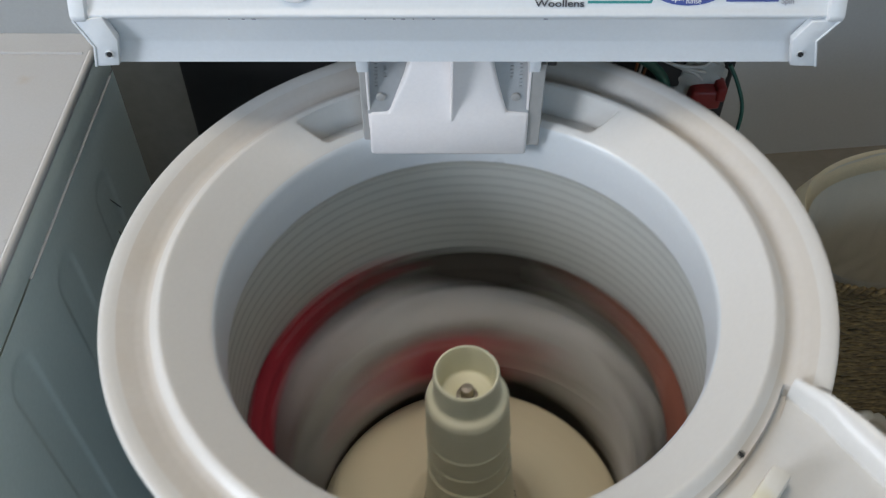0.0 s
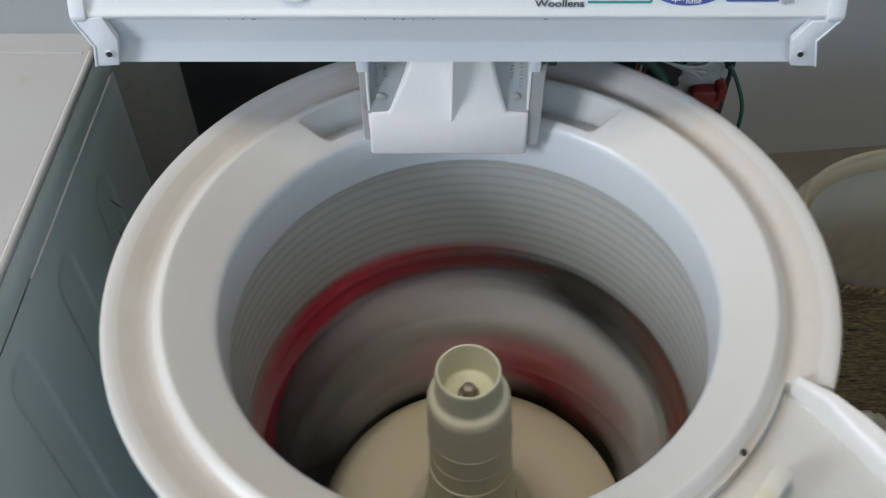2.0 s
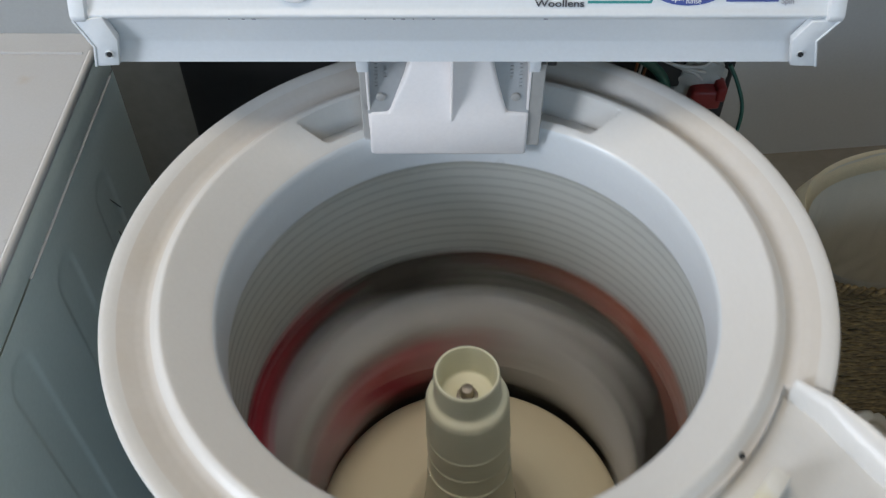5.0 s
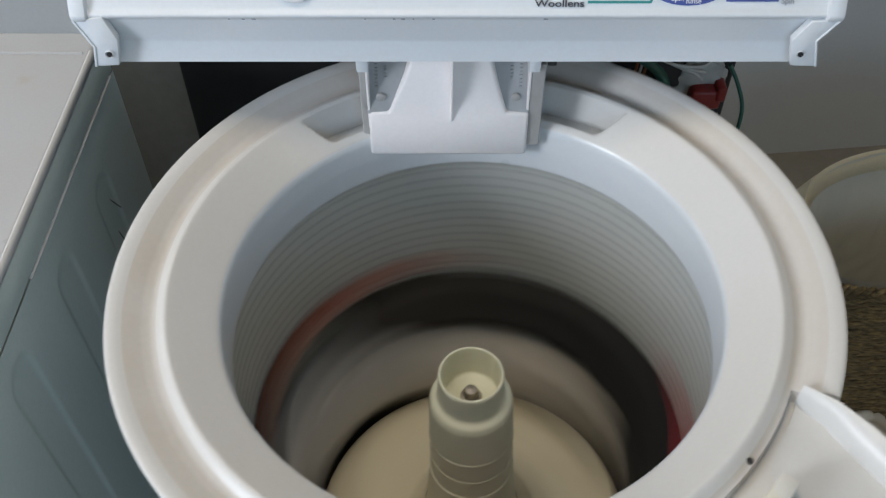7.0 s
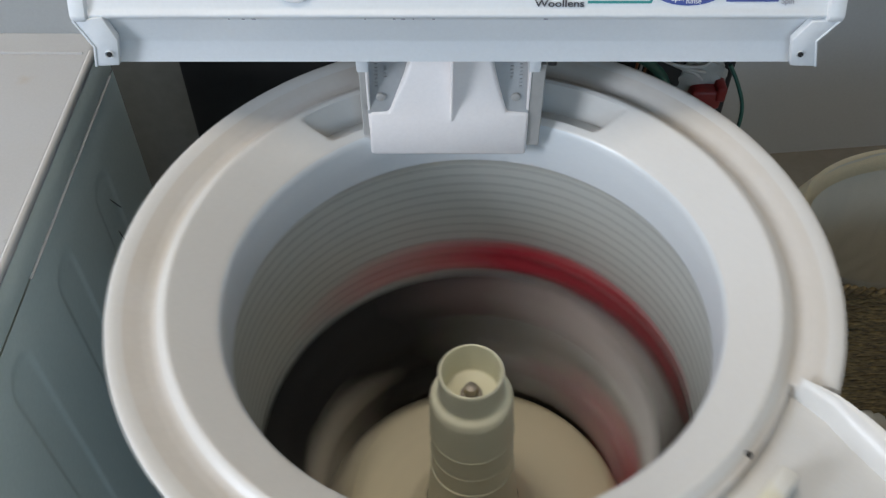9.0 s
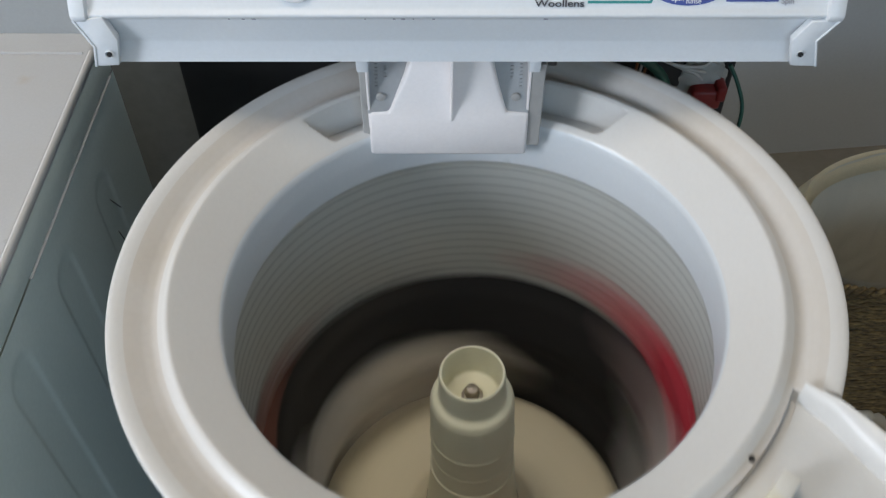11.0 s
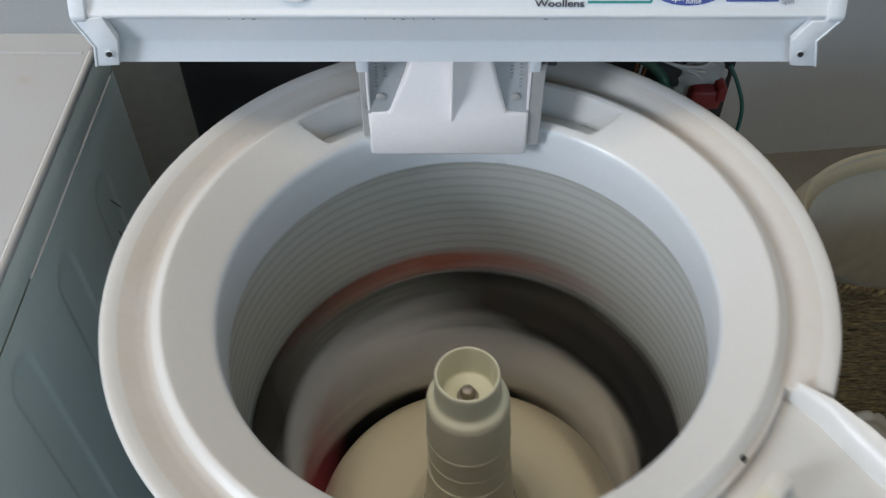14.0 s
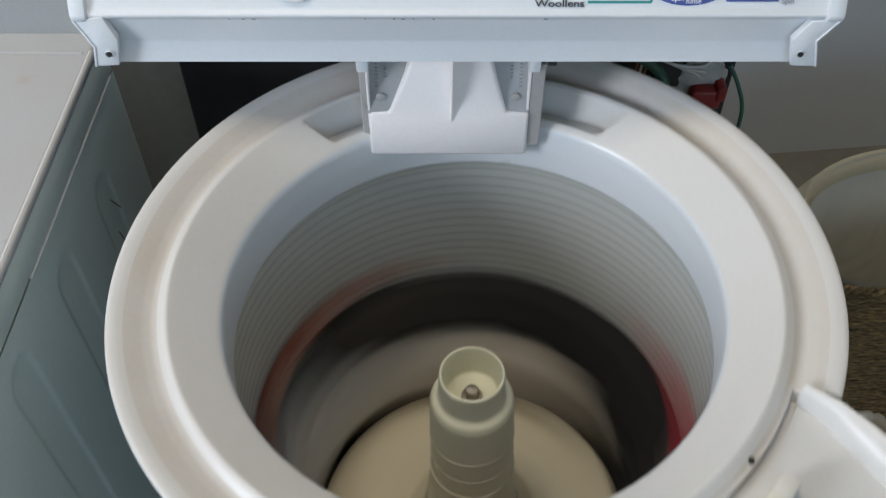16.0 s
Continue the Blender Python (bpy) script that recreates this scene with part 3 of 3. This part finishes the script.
def laundry():
    red, black = cloth("red_cotton", (0.33, 0.02, 0.035)), cloth("black_cotton", (0.012, 0.012, 0.012))
    white, grey = cloth("greyish_white_cotton", (0.78, 0.765, 0.755), 0.88), cloth("light_grey_cotton", (0.66, 0.65, 0.63), 0.8)
    orange, coal = cloth("rust_orange_cotton", (0.20, 0.07, 0.045)), cloth("charcoal_cotton", (0.032, 0.028, 0.022))
    taupe = cloth("taupe_cotton", (0.58, 0.53, 0.44), 0.78)
    bright_red = cloth("washed_red_cotton", (0.42, 0.055, 0.07))
    pink = cloth("dusty_pink_cotton", (0.38, 0.28, 0.27), 0.8)
    return [
        garment("shirt", "wet red cotton shirt pressed to the basket wall", red, -58, 20, -0.268, -0.212, 0.026, 1, 0.25),
        garment("towel", "wet greyish white towel pressed to the basket wall", white, 2, 104, -0.44, -0.255, 0.044, 2),
        garment("trousers", "wet black trousers bunched at the basket wall", black, -150, -24, -0.46, -0.272, 0.048, 3),
        garment("shorts", "wet red shorts low in the basket", bright_red, 22, 84, -0.462, -0.335, 0.066, 4),
        garment("jumper", "wet light grey jumper pressed to the basket wall", grey, 100, 222, -0.50, -0.30, 0.05, 5),
        garment("sock", "wet charcoal sock caught along the top of the load", coal, 30, 112, -0.290, -0.230, 0.037, 6),
        garment("scarf", "wet rust-orange scarf along the top of the load", orange, 119, 182, -0.260, -0.220, 0.024, 7),
        garment("pillowcase", "wet dusty pink pillowcase pressed to the basket wall", pink, -20, 22, -0.36, -0.258, 0.034, 8),
        garment("shawl", "wet charcoal shawl along the top of the load", coal, 136, 224, -0.365, -0.262, 0.05, 9),
        garment("cardigan", "wet taupe cardigan low in the basket", taupe, -172, -96, -0.50, -0.335, 0.074, 10),
        garment("vest", "wet greyish white vest low in the basket", white, -6, 30, -0.50, -0.37, 0.05, 11),
        garment("tights", "wet black tights low in the basket", black, -100, -12, -0.51, -0.40, 0.052, 12),
    ]


tub, basket, load = outer_tub(), spin_basket(), laundry()


# ---- the neighbouring appliance ----
def appliance():
    a = empty("dryer", -0.67, 0, 0)
    tagged(a, "white enamelled appliance with a pressed side panel beside the washing machine", "appliance")

    def add(name, bm, mat, parent=a, label="", smooth=40):
        bmesh.ops.translate(bm, verts=bm.verts, vec=(0.67, 0, 0))
        return part(name, bm, mat, parent, label, smooth)
    xr, yb, yf, top = -0.369, 0.304, -0.36, RIM
    # top with a raised rear bead and rounded edges
    add("top_panel", box(xr - 0.60, xr, yf, yb, top - 0.014, top, 0.006, seg=4), SPOTTED, label="white worktop with a fine seam and faint stains")
    add("upper_band", box(xr - 0.598, xr - 0.0012, yf + 0.002, yb - 0.001, top - 0.0468, top - 0.012, 0.0012), SHADED_SIDE)
    add("top_bead", box(xr - 0.585, xr - 0.008, yb - 0.0385, yb - 0.036, top - 0.002, top + 0.0026, 0.0011), ENAMEL)
    add("edge_strip", box(xr - 0.0045, xr + 0.0008, yf + 0.01, yb - 0.03, top - 0.0085, top + 0.0008, 0.003, seg=3), PAINT, label="pale edge strip")
    # Short bead added for the pale highlight along the seam.
    add("seam_highlight", box(xr - 0.003, xr + 0.0008, 0.02, yb - 0.012, top - 0.0478, top - 0.0466, 0.0005), ENAMEL)
    # side panel with recessed upright slots
    ys = [-0.290, -0.170, -0.050, 0.070, 0.190]
    nY, nZ = 330, 160
    bm = bmesh.new()
    z0, z1 = 0.06, top - 0.0472
    cols = []
    for i in range(nY + 1):
        y = yf + 0.002 + (yb - yf - 0.004) * i / nY
        col = []
        for j in range(nZ + 1):
            z = z0 + (z1 - z0) * j / nZ
            depth = 0.0
            for c in ys:
                d = math.hypot(y - c, max(0.0, z - (top - 0.118 + (0.19 - c) * 0.09), 0.25 - z)) - 0.021
                depth = max(depth, min(max((0.004 - d) / 0.008, 0), 1))
            depth = depth * depth * (3 - 2 * depth)
            col.append(bm.verts.new((xr - 0.0005 - 0.0015 * depth, y, z)))
        cols.append(col)
    for i in range(nY):
        for j in range(nZ):
            bm.faces.new((cols[i][j], cols[i + 1][j], cols[i + 1][j + 1], cols[i][j + 1]))
    add("side_panel", bm, SHADED_SIDE, label="enamelled side panel with pressed upright slots, tinted grey-green for its shade", smooth=60)
    add("cabinet", box(xr - 0.598, xr - 0.014, yf + 0.004, yb - 0.002, 0.05, top - 0.048, 0.004), SHADED_SIDE)
    for sx in (xr - 0.55, xr - 0.06):
        for sy in (yf + 0.06, yb - 0.06):
            foot = lathe([(0.0001, 0.0), (0.024, 0.0), (0.02, 0.012), (0.018, 0.06)], 20)
            bmesh.ops.translate(foot, verts=foot.verts, vec=(sx, sy, 0))
            add("foot", foot, RUBBER)
    # scratches at the rear of the panel
    for p in (((0.198, -0.135), (0.224, -0.185), (0.228, -0.22)), ((0.232, -0.135), (0.226, -0.17)), ((0.19, -0.175), (0.199, -0.21))):
        add("scratch", tube([(xr - 0.0012, y, top + z) for y, z in p], 0.0006, 5), DARK, label="dark scratch through the enamel")
    a.rotation_euler.z = radians(-0.4)
    return a


appliance()


def wall_shade_sheet():
    # Sheet added before the wall; its dark colour stands for the shade there.
    ob = part("wall_shade_sheet", box(-0.62, -0.27, 0.415, 0.425, 0, 0.765, 0.001), WALL_SHADE)
    tagged(ob, "dark taupe sheet added behind the machines for the wall's shade", "board")


wall_shade_sheet()


# ---- laundry hamper ----
def hamper():
    h = empty("laundry_hamper", 0.775, 0.482, 0)
    tagged(h, "brown woven seagrass laundry hamper with a cream cotton lining", "laundry hamper")
    hx, hy, top = 0.258, 0.136, 0.417

    def outline(t, k=1.0, grow=0.0):
        c, s = math.cos(t), math.sin(t)
        n = 2.0 / 6.0 if s < 0 else 2.0 / 2.1
        return ((hx * k + grow) * math.copysign(abs(c) ** n, c), (hy * k + grow) * math.copysign(abs(s) ** n, s))
    # rope courses, each its own wavering ring
    n, rows = 170, 50
    for k in range(rows):
        z = 0.006 + (top - 0.040) * k / (rows - 1)
        bm = bmesh.new()
        rings = []
        for i in range(n):
            t = 2 * math.pi * i / n
            x, y = outline(t, 0.93 + 0.07 * k / rows)
            w = 0.0028 * noise.noise(Vector((i * 0.23, k * 0.6, 1))) + 0.0016 * math.sin(i * 1.25 + k * 2.1)
            nx, ny = Vector((x / hx, y / hy)).normalized()
            rings.append([bm.verts.new((x + nx * (w + 0.0046 * math.cos(q)), y + ny * (w + 0.0046 * math.cos(q)), z + 0.0040 * math.sin(q) + 0.0034 * noise.noise(Vector((i * 0.3, k, 5)))))
                          for q in [2 * math.pi * m / 6 for m in range(6)]])
        for i in range(n):
            lo, hi = rings[i], rings[(i + 1) % n]
            for m in range(6):
                bm.faces.new((lo[m], lo[(m + 1) % 6], hi[(m + 1) % 6], hi[m]))
        part("rope_course", bm, GRASS, h, smooth=80)
    # braided rim
    bm = bmesh.new()
    for strand in range(2):
        pts = []
        for i in range(140):
            t = math.pi * (1.02 + 0.96 * i / 139)
            x, y = outline(t, 1.0, 0.004 + 0.004 * math.cos(i * 0.8 + strand * math.pi))
            pts.append((x, y, top - 0.018 + 0.0048 * math.sin(i * 0.8 + strand * math.pi)))
        tube(pts, 0.0048, 6, bm)
    part("braided_rim", bm, GRASS, h, smooth=80)
    # lining
    bm = bmesh.new()
    n, m = 160, 30
    rings = []
    for j in range(m + 1):
        v = j / m
        ring = []
        for i in range(n):
            t = 2 * math.pi * i / n
            k = 0.985 - 0.10 * v
            n1, n2 = noise.noise(Vector((2.6 * math.cos(t), 2.6 * math.sin(t), v * 2.2))), noise.noise(Vector((7 * math.cos(t), 7 * math.sin(t), v * 6 + 7)))
            w = -(0.12 + v) * (0.020 * abs(n1) + 0.012 * abs(n2))
            x, y = outline(t, k, w - 0.0105)
            back = 0.018 * max(0.0, math.sin(t)) ** 0.6 + 0.004 if v == 0 else 0.0
            z = top - 0.016 + 0.040 * max(0.0, math.sin(t)) ** 0.5 - 0.33 * v
            ring.append(bm.verts.new((x, y, z)))
        rings.append(ring)
    for lo, hi in zip(rings, rings[1:]):
        for i in range(n):
            bm.faces.new((lo[i], lo[(i + 1) % n], hi[(i + 1) % n], hi[i]))
    bm.faces.new(rings[-1])
    part("lining", bm, LINEN, h, "cream crumpled cotton lining", smooth=80)
    # stiff hem over the far rim
    bm = bmesh.new()
    lo, hi, ot = [], [], []
    for i in range(121):
        t = radians(-8) + radians(196) * i / 120
        z = top + 0.004 + 0.02 * max(0.0, math.sin(t)) ** 0.5
        for lst, g, dz in ((lo, -0.021, -0.030), (hi, -0.007, 0.004), (ot, 0.013, -0.04)):
            x, y = outline(t, 0.985, g)
            lst.append(bm.verts.new((x, y, z + dz)))
    for i in range(120):
        bm.faces.new((lo[i], lo[i + 1], hi[i + 1], hi[i]))
        bm.faces.new((hi[i], hi[i + 1], ot[i + 1], ot[i]))
    hem = part("hem", bm, HEM, h, "cream stitched hem", smooth=80)
    so = hem.modifiers.new("thick", "SOLIDIFY")
    so.thickness = 0.003
    return h


hamper()


# ---- cables and clutter at the rear of the machine ----
def clutter():
    y = 0.315
    c = empty("wiring_loom", 0.24, y, 0)
    tagged(c, "cable bundle with red connector in cloudy plastic", "wiring")

    def add(name, bm, mat, parent=c, label="", smooth=50):
        bmesh.ops.translate(bm, verts=bm.verts, vec=(-0.24, -y, RIM))
        return part(name, bm, mat, parent, label, smooth)
    for k in range(3):
        add("cable", tube([(0.17 + 0.01 * k, 0.333, -0.005 - 0.004 * k), (0.21 + 0.008 * k, 0.32, -0.048 - 0.003 * k), (0.25, 0.315, -0.055 - 0.005 * k), (0.27, 0.325, -0.05 - 0.02 * k)], 0.0018), WHITE_WIRE, label="white cable")
    for k, mt in enumerate((BROWN_WIRE, WHITE_WIRE, BROWN_WIRE)):
        add("lead", tube([(0.183 + 0.005 * k, 0.325, 0.0), (0.186 + 0.005 * k, 0.318, -0.04), (0.183 + 0.005 * k, 0.32, -0.09)], 0.0016), mt, label="thin upright lead")
    add("green_cable", tube([(0.285, 0.318, -0.055), (0.298, 0.314, -0.078), (0.309, 0.309, -0.11), (0.309, 0.308, -0.16), (0.300, 0.315, -0.24)], 0.0022), GREEN_WIRE, label="dark green looping cable")
    add("connector", box(0.247, 0.281, 0.302, 0.330, -0.104, -0.079, 0.004), RED, label="red plastic connector")
    add("connector_latch", box(0.273, 0.284, 0.300, 0.322, -0.092, -0.073, 0.003), RED)
    bm = bmesh.new()
    bmesh.ops.create_icosphere(bm, subdivisions=4, radius=1)
    for v in bm.verts:
        d = 1 + 0.25 * noise.noise(v.co * 1.7) + 0.12 * noise.noise(v.co * 5)
        v.co = Vector((0.259 + 0.031 * v.co.x * d, 0.325 + 0.009 * v.co.y * d, -0.078 + 0.026 * v.co.z * d))
    add("plastic_cover", bm, BAG, label="crinkled cloudy plastic cover", smooth=25)
    add("terminal_block", box(0.205, 0.236, 0.318, 0.338, -0.085, -0.05, 0.003), RUBBER, label="dark terminal block")
    add("hose", tube([(0.10, 0.33, 0.02), (0.16, 0.322, -0.03), (0.215, 0.318, -0.07), (0.23, 0.32, -0.15), (0.23, 0.33, -0.30)], 0.006), GREEN_WIRE, label="dark green hose")


clutter()


def floor_cloth():
    bm = bmesh.new()
    n = 44
    g = [[bm.verts.new((0.30 * (i / n - 0.5), 0.26 * (j / n - 0.5), 0.0)) for j in range(n + 1)] for i in range(n + 1)]
    for i in range(n + 1):
        for j in range(n + 1):
            p = g[i][j].co
            e = min(i, j, n - i, n - j) / n
            g[i][j].co.z = 0.004 + min(1, e * 6) * (0.035 + 0.05 * noise.noise(p * 9) + 0.025 * abs(noise.noise(p * 24)))
            g[i][j].co.x += 0.02 * noise.noise(p * 6 + Vector((3, 0, 0)))
            g[i][j].co.y += 0.02 * noise.noise(p * 6 + Vector((0, 5, 0)))
    for i in range(n):
        for j in range(n):
            bm.faces.new((g[i][j], g[i + 1][j], g[i + 1][j + 1], g[i][j + 1]))
    ob = part("floor_cloth", bm, LINEN, smooth=80)
    so = ob.modifiers.new("thick", "SOLIDIFY")
    so.thickness, so.offset = 0.003, 1
    ob.matrix_world = pose(0.675, 0.24, 0.002, 0, 0, 20)
    tagged(ob, "crumpled cream cloth lying on the floor beside the hamper", "cloth")


floor_cloth()


# ---- motion ----
# Phase of the out-of-balance load, degrees clockwise from above, every half second.
PHASE = {0.0: -158, 0.5: 69, 1.0: -156, 1.5: 97, 2.0: -106, 2.5: -169, 3.0: -2, 3.5: -93, 4.0: 65, 4.5: 27, 5.0: 180, 5.5: 136, 6.0: -71, 6.5: -103, 7.0: 69, 7.5: 17,
         8.0: -154, 8.5: 143, 9.0: -39, 9.5: -135, 10.0: -15, 10.5: -95, 11.0: 25, 11.5: -41, 12.0: 92, 12.5: -39, 13.0: 100, 13.5: -47, 14.0: 149, 14.5: -22, 15.0: 96, 15.5: -43, 16.0: 50}


# how far the clothes run ahead of the tub's sway, in degrees
LEAD = {0.0: 0, 0.5: 14, 1.5: 0, 2.0: -16, 2.5: 0, 3.0: -24, 3.5: -12, 4.0: 6, 6.5: -12, 7.0: 0, 7.5: 0, 8.0: 0, 8.5: 4, 9.0: -16, 11.5: -15, 12.0: 0, 12.5: -15, 13.0: -4, 13.5: -14, 14.0: -40, 14.5: 0, 16.0: 4}


def turned(t):
    """The basket's whole turn at t, in degrees, growing at about two turns every third of a second."""
    times, total = sorted(PHASE), [PHASE[0.0]]
    for a, b in zip(times, times[1:]):
        whole = 2160 * (b - a)
        step = (PHASE[b] - PHASE[a]) % 360
        step += 360 * round((whole - step) / 360)
        total.append(total[-1] + step)
    return float(np.interp(t, times, total))


def tub_pose(phase):
    c, s = math.cos(radians(phase)), math.sin(radians(phase))
    sway = Matrix.Translation((0.00218 * c - 0.00014 * s, 0.00034 * c - 0.00123 * s, 0.00066 * c - 0.00062 * s))
    rock = pose(0, 0, 0, math.degrees(0.00164 * c + 0.0039 * s), math.degrees(0.00456 * c + 0.00518 * s), 0)
    low = Matrix.Translation((0, 0, -0.3))
    return (Matrix.Translation((-0.0018, -0.001, RIM - 0.0009)) @ low @ sway @ rock @ low.inverted()
            @ pose(0, 0, 0, math.degrees(0.0045), math.degrees(-0.0304), 0))


def motions():
    times = [k / FPS for k in range(int(16 * FPS) + 1)]
    turns = [turned(t) for t in times]
    walk(tub, [(t, tub_pose(a)) for t, a in zip(times, turns)])
    leads = [float(np.interp(t, list(LEAD), list(LEAD.values()))) for t in times]
    for thing in (basket, *load):
        walk(thing, [(t, tub_pose(a) @ pose(0, 0, 0, 0, 0, -a - lead)) for t, a, lead in zip(times, turns, leads)])


motions()
